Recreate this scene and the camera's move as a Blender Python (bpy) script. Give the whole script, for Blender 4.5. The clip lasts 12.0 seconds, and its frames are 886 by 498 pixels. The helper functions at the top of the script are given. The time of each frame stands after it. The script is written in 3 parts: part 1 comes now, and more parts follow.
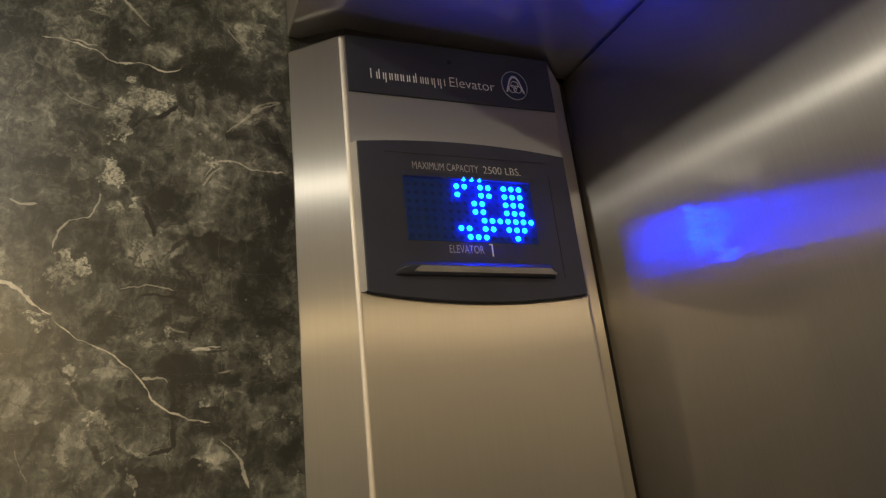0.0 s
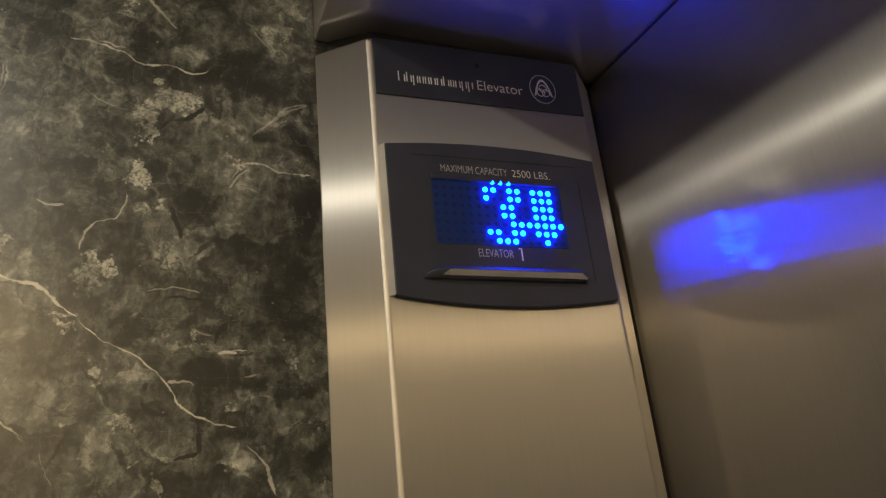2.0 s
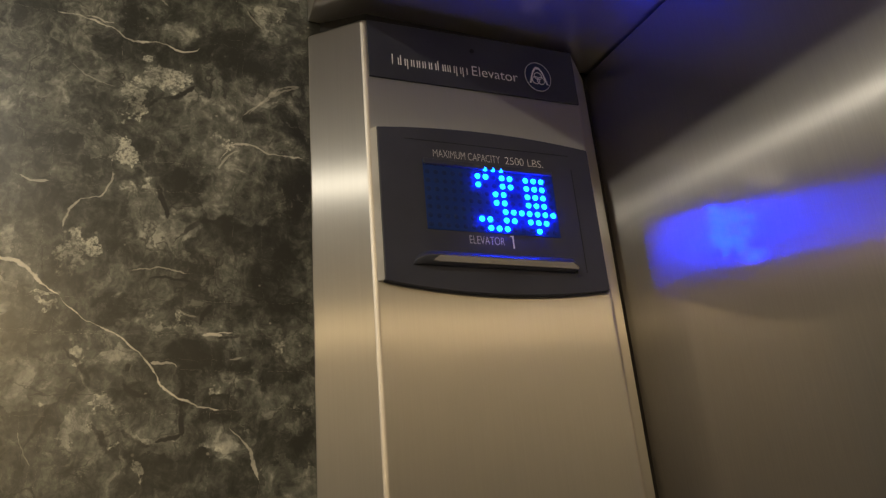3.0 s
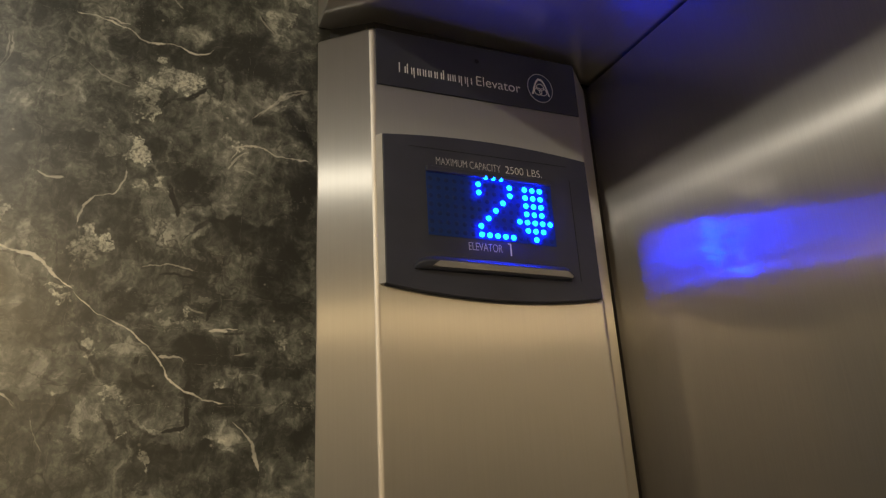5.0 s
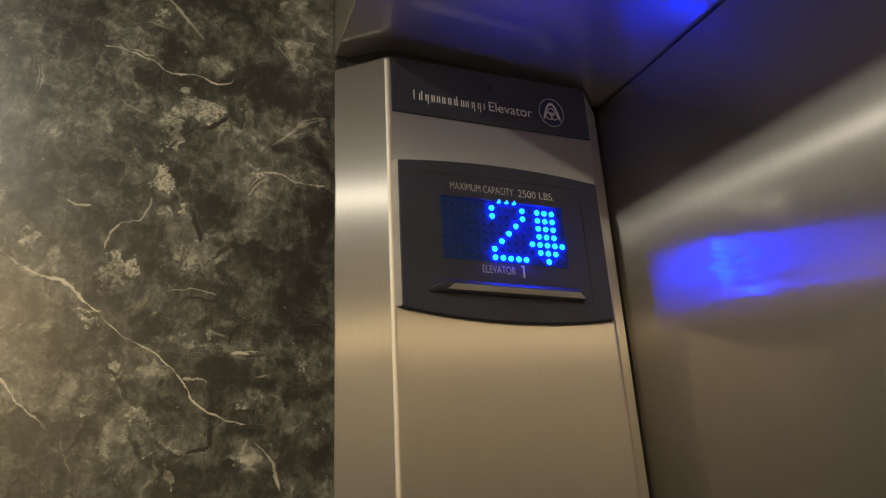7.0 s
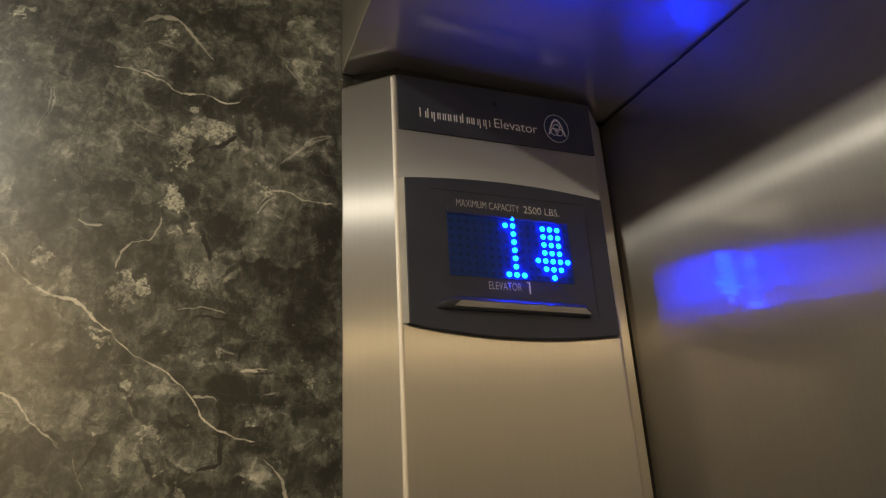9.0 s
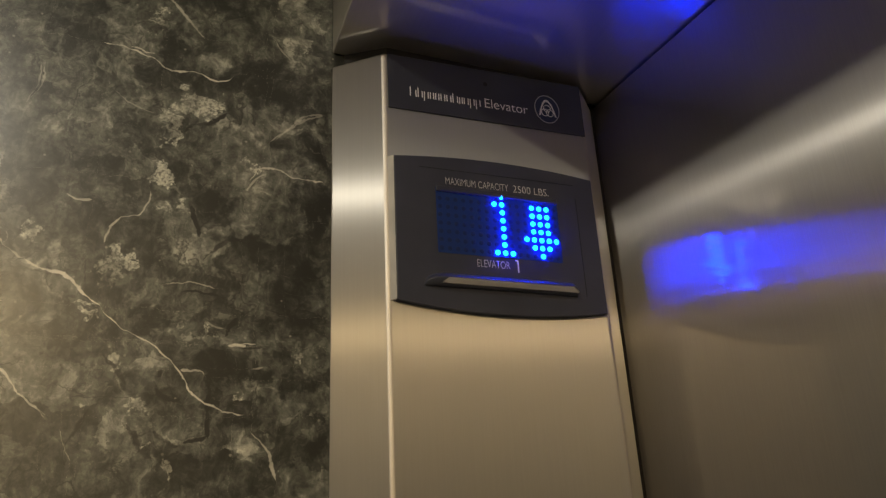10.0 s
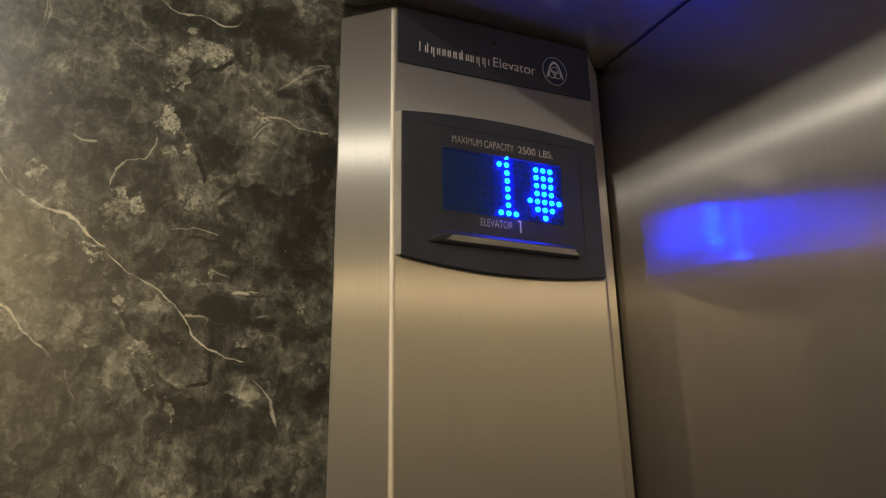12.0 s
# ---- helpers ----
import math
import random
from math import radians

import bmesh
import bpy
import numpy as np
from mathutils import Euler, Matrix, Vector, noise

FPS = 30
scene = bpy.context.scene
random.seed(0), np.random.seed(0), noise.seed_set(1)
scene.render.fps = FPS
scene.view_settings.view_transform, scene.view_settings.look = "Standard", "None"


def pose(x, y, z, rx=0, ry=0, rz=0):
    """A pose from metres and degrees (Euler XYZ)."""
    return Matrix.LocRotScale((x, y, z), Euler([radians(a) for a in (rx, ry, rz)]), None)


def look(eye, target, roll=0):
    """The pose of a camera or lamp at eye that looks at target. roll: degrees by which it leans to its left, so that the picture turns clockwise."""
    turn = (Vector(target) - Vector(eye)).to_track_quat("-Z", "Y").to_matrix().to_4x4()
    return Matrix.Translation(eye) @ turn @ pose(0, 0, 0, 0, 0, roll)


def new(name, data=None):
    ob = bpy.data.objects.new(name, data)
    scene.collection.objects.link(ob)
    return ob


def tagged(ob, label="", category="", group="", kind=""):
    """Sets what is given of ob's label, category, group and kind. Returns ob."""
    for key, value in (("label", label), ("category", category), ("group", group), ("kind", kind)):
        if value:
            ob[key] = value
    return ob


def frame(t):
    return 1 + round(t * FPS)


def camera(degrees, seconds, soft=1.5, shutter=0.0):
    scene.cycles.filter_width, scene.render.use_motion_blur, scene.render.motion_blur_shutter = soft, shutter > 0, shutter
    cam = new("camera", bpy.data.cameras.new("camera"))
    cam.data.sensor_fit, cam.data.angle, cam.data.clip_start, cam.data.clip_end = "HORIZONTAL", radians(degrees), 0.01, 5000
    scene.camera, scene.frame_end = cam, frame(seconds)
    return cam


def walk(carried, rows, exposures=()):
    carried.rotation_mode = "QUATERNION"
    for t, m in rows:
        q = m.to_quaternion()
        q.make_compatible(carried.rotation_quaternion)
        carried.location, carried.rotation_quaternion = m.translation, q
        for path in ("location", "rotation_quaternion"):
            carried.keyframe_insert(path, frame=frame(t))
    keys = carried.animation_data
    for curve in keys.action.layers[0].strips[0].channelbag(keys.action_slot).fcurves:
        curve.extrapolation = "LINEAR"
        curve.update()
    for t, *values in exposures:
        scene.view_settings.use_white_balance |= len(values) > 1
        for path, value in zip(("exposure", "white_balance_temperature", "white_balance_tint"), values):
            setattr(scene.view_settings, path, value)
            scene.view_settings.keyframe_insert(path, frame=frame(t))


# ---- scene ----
cam = camera(59.5, 12.0, 1.3)
PATH = [
    (0, (0.101, 0.012, 1.661), (0.811, 1.738, 2.378), -6.5),
    (0.5, (0.114, 0.019, 1.665), (0.798, 1.726, 2.451), -6.6),
    (1, (0.104, 0.019, 1.66), (0.777, 1.731, 2.447), -6.4),
    (1.5, (0.092, 0.029, 1.655), (0.765, 1.75, 2.421), -6.2),
    (2, (0.093, 0.029, 1.657), (0.771, 1.75, 2.416), -6.0),
    (2.5, (0.094, 0.03, 1.655), (0.785, 1.749, 2.409), -5.5),
    (3, (0.097, 0.037, 1.654), (0.795, 1.758, 2.397), -5.0),
    (5, (0.087, 0.016, 1.656), (0.793, 1.741, 2.38), -3.2),
    (5.5, (0.088, 0.014, 1.658), (0.788, 1.738, 2.39), -3.2),
    (6, (0.083, 0.009, 1.659), (0.773, 1.734, 2.398), -3.2),
    (6.5, (0.08, 0.003, 1.658), (0.757, 1.728, 2.41), -3.2),
    (8.5, (0.078, -0.004, 1.664), (0.747, 1.722, 2.423), -3.1),
    (9, (0.076, -0.009, 1.666), (0.734, 1.718, 2.432), -3.2),
    (9.5, (0.077, -0.013, 1.664), (0.732, 1.718, 2.422), -3.1),
    (10, (0.086, -0.009, 1.651), (0.743, 1.723, 2.406), -2.9),
    (10.5, (0.078, -0.018, 1.656), (0.729, 1.723, 2.395), -2.5),
    (11, (0.077, -0.013, 1.658), (0.731, 1.733, 2.382), -2.1),
    (11.5, (0.066, -0.009, 1.661), (0.751, 1.741, 2.346), -1.6),
    (12, (0.068, -0.006, 1.648), (0.778, 1.744, 2.304), -0.9),
]
walk(cam, [(t, look(eye, target, roll)) for t, eye, target, roll in PATH])

# ---- world and lamps ----
world = bpy.data.worlds.new("world")
scene.world = world
world.use_nodes = True
world.node_tree.nodes["Background"].inputs["Color"].default_value = (0.02, 0.018, 0.016, 1)
world.node_tree.nodes["Background"].inputs["Strength"].default_value = 0.05

CEIL = 2.37                     # underside of the car's ceiling
LAMPS = [(-0.34, -0.06, 0.050, 4.1, (1.0, 0.92, 0.75)),         # x, y, width, watts, colour
         (-0.36, -1.12, 0.12, 4.5, (1.0, 0.71, 0.34)),
         (-0.66, -1.12, 0.12, 7.6, (1.0, 0.71, 0.34))]
for lx, ly, wide, watts, colour in LAMPS:
    light = bpy.data.lights.new("downlight_lamp", "AREA")
    light.shape, light.size, light.energy, light.color = "DISK", wide, watts, colour
    new("downlight_lamp", light).matrix_world = look((lx, ly, CEIL - 0.006), (lx, ly, 0))

# ---- plan, in metres ----
PX0, PX1, PY = 0.250, 0.450, 0.550          # front face of the panel column
CX0, CX1, MY = 0.2095, 0.4820, 0.584          # feet of its chamfers, on the laminate wall
PTOP = 2.082                                # top of the column
SOF, SOF_LOW = 2.0970, 2.0875                # underside of the soffit at its open edge and at the front wall
SX0, WX = 0.2105, 0.4860                      # soffit's open edge, steel front wall
BACK_X, FAR_Y, SHELL_Y = -0.79, -1.45, 0.614


# ---- materials ----
class Nodes:
    """A small writer of node trees."""

    def __init__(self, name):
        self.mat = bpy.data.materials.new(name)
        self.mat.use_nodes = True
        self.tree = self.mat.node_tree
        self.tree.nodes.clear()
        self.out = self.tree.nodes.new("ShaderNodeOutputMaterial")

    def put(self, socket, value):
        if isinstance(value, bpy.types.NodeSocket):
            self.tree.links.new(value, socket)
        elif value is not None:
            socket.default_value = value

    def node(self, kind, **inputs):
        n = self.tree.nodes.new(kind)
        for key, value in inputs.items():
            self.put(n.inputs[key.replace("_", " ")], value)
        return n

    def math(self, op, a, b=None, c=None, clamp=False):
        n = self.tree.nodes.new("ShaderNodeMath")
        n.operation, n.use_clamp = op, clamp
        for k, v in enumerate((a, b, c)):
            if v is not None:
                self.put(n.inputs[k], v)
        return n.outputs[0]

    def vec(self, op, a, b=None, scale=None, value=False):
        n = self.tree.nodes.new("ShaderNodeVectorMath")
        n.operation = op
        self.put(n.inputs[0], a)
        if b is not None:
            self.put(n.inputs[1], b)
        if scale is not None:
            self.put(n.inputs["Scale"], scale)
        return n.outputs["Value"] if value else n.outputs["Vector"]

    def position(self):
        return self.node("ShaderNodeNewGeometry").outputs["Position"]

    def noise(self, at, scale, detail=4.0, rough=0.55, distort=0.0, colour=False):
        n = self.node("ShaderNodeTexNoise", Vector=at, Scale=scale, Detail=detail, Roughness=rough, Distortion=distort)
        return n.outputs["Color" if colour else "Fac"]

    def ramp(self, fac, stops):
        n = self.node("ShaderNodeValToRGB", Fac=fac)
        el = n.color_ramp.elements
        while len(el) < len(stops):
            el.new(0.5)
        for e, (p, c) in zip(el, stops):
            e.position = p
            e.color = (*c, 1) if isinstance(c, tuple) else (c, c, c, 1)
        return n.outputs["Color"]

    def span(self, x, a, b, lo=0.0, hi=1.0, smooth=True):
        n = self.node("ShaderNodeMapRange")
        n.interpolation_type = "SMOOTHSTEP" if smooth else "LINEAR"
        for k, v in enumerate((x, a, b, lo, hi)):
            self.put(n.inputs[k], v)
        return n.outputs[0]

    def axis(self, vector, n):
        return self.node("ShaderNodeSeparateXYZ", Vector=vector).outputs[n]

    def curve(self, t, points):
        n = self.node("ShaderNodeFloatCurve", Value=t)
        c = n.mapping.curves[0]
        while len(c.points) < len(points):
            c.points.new(0.5, 0.5)
        for q, (a, b) in zip(c.points, points):
            q.location = (a, b)
        n.mapping.update()
        return n.outputs[0]

    def mix(self, fac, a, b, blend="MIX"):
        n = self.tree.nodes.new("ShaderNodeMix")
        n.data_type, n.blend_type = "RGBA", blend
        for key, value in ((0, fac), (6, a), (7, b)):
            if isinstance(value, tuple) and len(value) == 3:
                value = (*value, 1)
            self.put(n.inputs[key], value)
        return n.outputs[2]

    def bump(self, height, strength, distance):
        return self.node("ShaderNodeBump", Height=height, Strength=strength, Distance=distance).outputs["Normal"]

    def surface(self, shader):
        self.tree.links.new(shader, self.out.inputs["Surface"])
        return self.mat

    def principled(self, colour, rough, metal=0.0, normal=None, **more):
        if isinstance(colour, tuple) and len(colour) == 3:
            colour = (*colour, 1)
        n = self.node("ShaderNodeBsdfPrincipled", Base_Color=colour, Roughness=rough, Metallic=metal, **more)
        if normal is not None:
            self.put(n.inputs["Normal"], normal)
        return n.outputs["BSDF"]


def plain(name, colour, rough, metal=0.0, grain=900.0, depth=0.00005, vary=0.12):
    """Painted or moulded surface with a fine grain and slight smudges."""
    m = Nodes(name)
    p = m.position()
    fine, wide = m.noise(p, grain, 2), m.noise(p, 18.0, 5, 0.6)
    shade = m.mix(m.span(wide, 0.3, 0.7), tuple(c * (1 - vary) for c in colour), tuple(min(1, c * (1 + vary)) for c in colour))
    r = m.math("MULTIPLY_ADD", wide, 0.16, rough - 0.08)
    return m.surface(m.principled(shade, r, metal, m.bump(fine, 0.3, depth)))


def brushed(name, across, grain, colour, lobes, matt=0.0, wave=0.0, lines=0.024, scratch=0.10):
    """Brushed stainless steel. across: the way across the grain, along which reflections smear.
    lobes: (share, roughness across the grain, roughness along it); matt: share of a plain rough lobe; wave: depth of the sheet's slight buckling."""
    m = Nodes(name)
    p = m.position()
    streak = m.noise(m.vec("MULTIPLY", p, grain), 1.0, 3, 0.65)
    smear = m.noise(p, 6.0, 4, 0.6)
    tone = m.mix(m.span(streak, 0.25, 0.75), tuple(c * (1 - lines) for c in colour), tuple(c * (1 + lines) for c in colour))
    tone = m.mix(m.span(smear, 0.35, 0.75, 0.0, 0.12), tone, tuple(c * 0.8 for c in colour))
    nrm = m.bump(streak, scratch, 0.00005)
    if wave:
        nrm = m.node("ShaderNodeBump", Height=m.noise(p, 5.0, 1, 0.4), Strength=1.0, Distance=wave, Normal=nrm).outputs["Normal"]
    t = m.node("ShaderNodeCombineXYZ", X=across[0], Y=across[1], Z=across[2]).outputs[0]
    shader, total = None, 0.0
    for share, ax, ay in lobes:
        mean, squash = math.sqrt(math.sqrt(ax * ay)), 1 - math.sqrt(ay / ax)
        rough = mean
        g = m.node("ShaderNodeBsdfAnisotropic", Color=tone, Roughness=rough, Anisotropy=-squash, Tangent=t, Normal=nrm)
        g.distribution = "GGX"
        total += share
        shader = g.outputs[0] if shader is None else mix_shaders(m, share / total, shader, g.outputs[0])
    if matt:
        shader = mix_shaders(m, matt, shader, m.principled(tone, 0.62, 1.0, nrm))
    return m.surface(shader)


def mix_shaders(m, fac, a, b):
    n = m.tree.nodes.new("ShaderNodeMixShader")
    for k, v in enumerate((fac, a, b)):
        m.put(n.inputs[k], v)
    return n.outputs[0]


# the laminate's stone print, in metres on the wall: veins and crevices as ((x, z) along each, half width, strength)
LONG_VEINS = [
    ([(0.019, 2.07), (0.036, 2.069), (0.06, 2.062), (0.076, 2.052), (0.093, 2.055), (0.113, 2.049), (0.126, 2.06)], 0.001, 0.8),
    ([(-0.039, 1.898), (-0.022, 1.879), (-0.014, 1.874)], 0.0008, 0.5), ([(-0.014, 1.874), (0.0, 1.866), (0.014, 1.863), (0.028, 1.852), (0.042, 1.84)], 0.0014, 0.95),
    ([(0.042, 1.84), (0.055, 1.826), (0.075, 1.816), (0.09, 1.804), (0.102, 1.792), (0.111, 1.777), (0.12, 1.771), (0.136, 1.764), (0.148, 1.762)], 0.0008, 0.9),
    ([(0.102, 1.794), (0.114, 1.793), (0.119, 1.789)], 0.0012, 0.8), ([(-0.06, 1.812), (-0.023, 1.794), (-0.012, 1.788), (-0.003, 1.776), (0.016, 1.76)], 0.0013, 0.7)]
SHORT_VEINS = [
    ([(0.039, 1.890), (0.045, 1.908), (0.063, 1.920), (0.068, 1.936)], 0.0009, 0.6), ([(0.142, 1.947), (0.145, 1.96), (0.161, 1.971), (0.181, 1.963), (0.206, 1.963)], 0.0011, 0.75), ([(0.164, 1.997), (0.18, 2.016), (0.205, 2.029)], 0.0012, 0.35),
    ([(0.154, 1.75), (0.166, 1.736), (0.173, 1.715)], 0.0009, 0.65), ([(-0.027, 2.008), (-0.021, 2.028), (-0.022, 2.039)], 0.0008, 0.3),
    ([(0.137, 1.816), (0.156, 1.816)], 0.0009, 0.8), ([(0.027, 1.749), (0.032, 1.736), (0.035, 1.729)], 0.0007, 0.5),
    ([(0.038, 2.119), (0.061, 2.129), (0.078, 2.115), (0.098, 2.091)], 0.002, 0.5), ([(0.03, 2.026), (0.045, 2.016), (0.064, 2.008)], 0.0006, 0.35),
    ([(0.159, 2.104), (0.167, 2.09), (0.175, 2.082)], 0.001, 0.3), ([(0.084, 1.86), (0.101, 1.863), (0.122, 1.859)], 0.0005, 0.4)]
FAINT_VEINS = [
    ([(0.038, 2.071), (0.047, 2.07), (0.053, 2.068), (0.06, 2.067)], 0.0009, 0.6), ([(-0.03, 2.004), (-0.026, 2.016), (-0.024, 2.028), (-0.023, 2.04)], 0.0008, 0.3),
    ([(0.159, 1.995), (0.168, 2.005), (0.179, 2.017), (0.189, 2.025), (0.205, 2.03)], 0.0011, 0.4),
    ([(0.141, 1.946), (0.145, 1.954), (0.151, 1.961), (0.159, 1.965)], 0.0013, 0.6), ([(0.135, 1.814), (0.141, 1.815), (0.148, 1.814)], 0.0012, 0.8),
    ([(0.152, 1.796), (0.157, 1.798), (0.161, 1.8)], 0.0008, 0.5), ([(0.007, 1.767), (0.011, 1.763), (0.015, 1.758)], 0.0012, 0.4),
    ([(0.009, 1.928), (0.015, 1.925), (0.026, 1.924)], 0.0012, 0.55), ([(-0.026, 1.884), (-0.026, 1.888), (-0.028, 1.893)], 0.001, 0.35),
    ([(0.115, 1.834), (0.12, 1.83), (0.13, 1.827)], 0.0006, 0.3)]
CREVICES = [
    ([(0.084, 1.78), (0.091, 1.774), (0.099, 1.771), (0.104, 1.773)], 0.002, 0.95), ([(0.123, 1.745), (0.122, 1.755), (0.122, 1.77), (0.122, 1.784)], 0.0014, 0.9),
    ([(0.107, 1.742), (0.116, 1.744), (0.122, 1.747)], 0.001, 0.8), ([(0.088, 1.991), (0.094, 2.0), (0.105, 2.005), (0.115, 2.01), (0.123, 2.018)], 0.0016, 0.85),
    ([(0.107, 1.9), (0.105, 1.908), (0.101, 1.919), (0.1, 1.927)], 0.0022, 0.85), ([(0.097, 1.856), (0.109, 1.856), (0.119, 1.855), (0.126, 1.853)], 0.0009, 0.8),
    ([(0.112, 1.876), (0.115, 1.887), (0.123, 1.895), (0.135, 1.901), (0.148, 1.904), (0.162, 1.911)], 0.0012, 0.75),
    ([(0.033, 1.726), (0.031, 1.734), (0.035, 1.745), (0.038, 1.755), (0.042, 1.765)], 0.0011, 0.8)]
CRACKS = [
    ([(0.088, 1.729), (0.078, 1.738), (0.072, 1.75), (0.069, 1.755)], 0.002, 0.7), ([(0.066, 1.781), (0.061, 1.789), (0.054, 1.797), (0.046, 1.803)], 0.0014, 0.75),
    ([(0.133, 1.821), (0.135, 1.83), (0.139, 1.839)], 0.0014, 0.7), ([(0.085, 1.75), (0.095, 1.743), (0.105, 1.739)], 0.0016, 0.7),
    ([(0.145, 1.812), (0.154, 1.813), (0.161, 1.814)], 0.001, 0.7), ([(0.139, 2.024), (0.144, 2.018), (0.146, 2.01)], 0.0016, 0.6),
    ([(0.156, 2.103), (0.164, 2.097), (0.166, 2.09)], 0.0008, 0.6), ([(0.087, 1.794), (0.087, 1.789)], 0.0012, 0.7)]
# its patches, as (x, z, half width, half height, strength)
TORN_PATCHES = [
    (0.101, 2.021, 0.021, 0.014, 1), (0.078, 1.998, 0.008, 0.018, 0.9), (0.084, 2.039, 0.007, 0.006, 0.8), (0.053, 1.88, 0.011, 0.012, 1),
    (0.042, 1.868, 0.008, 0.011, 0.8), (0.034, 1.844, 0.008, 0.003, 1), (0.034, 1.832, 0.006, 0.006, 0.9), (0.075, 1.952, 0.008, 0.007, 0.9),
    (0.088, 1.924, 0.009, 0.009, 0.75), (0.151, 1.97, 0.013, 0.004, 0.8), (0.154, 1.959, 0.008, 0.006, 0.6), (0.188, 1.806, 0.01, 0.009, 0.7),
    (0.14, 1.738, 0.004, 0.006, 0.9)]
TORN_FLECKS = [
    (0.072, 1.762, 0.004, 0.01, 0.7), (0.08, 1.741, 0.002, 0.005, 0.8), (0.054, 1.805, 0.006, 0.005, 0.8), (0.06, 1.796, 0.005, 0.006, 0.7),
    (0.143, 1.774, 0.005, 0.004, 0.7), (-0.056, 2.11, 0.008, 0.005, 0.8), (0.098, 1.723, 0.005, 0.005, 0.8), (-0.011, 1.898, 0.009, 0.008, 0.6),
    (0.119, 1.823, 0.015, 0.006, 0.55), (0.198, 1.764, 0.011, 0.004, 0.5), (0.058, 2.106, 0.007, 0.018, 0.6), (0.032, 1.767, 0.003, 0.006, 0.5)]
GREY_CLOUDS = [
    (0.07, 1.805, 0.018, 0.014, 0.8), (0.101, 1.757, 0.021, 0.015, 0.8), (0.097, 1.889, 0.018, 0.02, 0.6), (0.053, 2.075, 0.008, 0.009, 0.7),
    (0.062, 1.748, 0.023, 0.018, 0.5), (0.123, 2.008, 0.017, 0.008, 0.7), (0.147, 1.83, 0.009, 0.01, 0.6), (0.161, 1.785, 0.013, 0.007, 0.8),
    (0.181, 2.097, 0.019, 0.019, 0.7), (0.106, 2.068, 0.012, 0.009, 0.7), (0.006, 1.872, 0.03, 0.026, 0.3), (0.152, 1.737, 0.014, 0.012, 0.7),
    (0.101, 1.822, 0.006, 0.009, 0.7), (0.002, 2.002, 0.021, 0.014, 0.3), (0.091, 1.912, 0.009, 0.013, 0.8), (0.175, 1.835, 0.013, 0.012, 0.3),
    (0.181, 2.015, 0.018, 0.006, 0.5), (-0.038, 2.032, 0.024, 0.041, 0.3)]
DARK_CLOUDS = [
    (0.076, 1.833, 0.018, 0.009, 1), (0.133, 1.797, 0.028, 0.011, 1), (0.184, 1.856, 0.025, 0.033, 0.9), (0.153, 1.894, 0.03, 0.012, 0.8),
    (0.116, 1.931, 0.018, 0.012, 0.7), (0.153, 1.763, 0.021, 0.01, 1), (0.185, 1.785, 0.017, 0.009, 1), (0.148, 2.059, 0.035, 0.02, 0.8),
    (0.074, 2.075, 0.01, 0.023, 0.8), (0.081, 2.051, 0.037, 0.005, 0.6), (0.007, 2.079, 0.014, 0.039, 0.45), (0.121, 1.726, 0.024, 0.01, 0.7),
    (0.097, 1.737, 0.015, 0.008, 0.7), (0.051, 1.994, 0.017, 0.01, 0.6), (0.091, 1.939, 0.013, 0.007, 0.8)]
DARK_CORNERS = [
    (0.197, 1.932, 0.013, 0.031, 0.9), (0.161, 2.04, 0.04, 0.009, 0.6), (0.122, 1.774, 0.004, 0.012, 0.9), (0.025, 1.803, 0.015, 0.012, 0.4),
    (0.189, 1.99, 0.025, 0.016, 0.6), (0.031, 1.906, 0.006, 0.014, 0.5), (0.173, 1.812, 0.007, 0.01, 0.8), (0.094, 2.143, 0.04, 0.018, 0.5),
    (0.074, 1.779, 0.007, 0.008, 0.8), (0.203, 1.733, 0.009, 0.017, 0.5), (-0.008, 1.753, 0.018, 0.011, 0.4)]


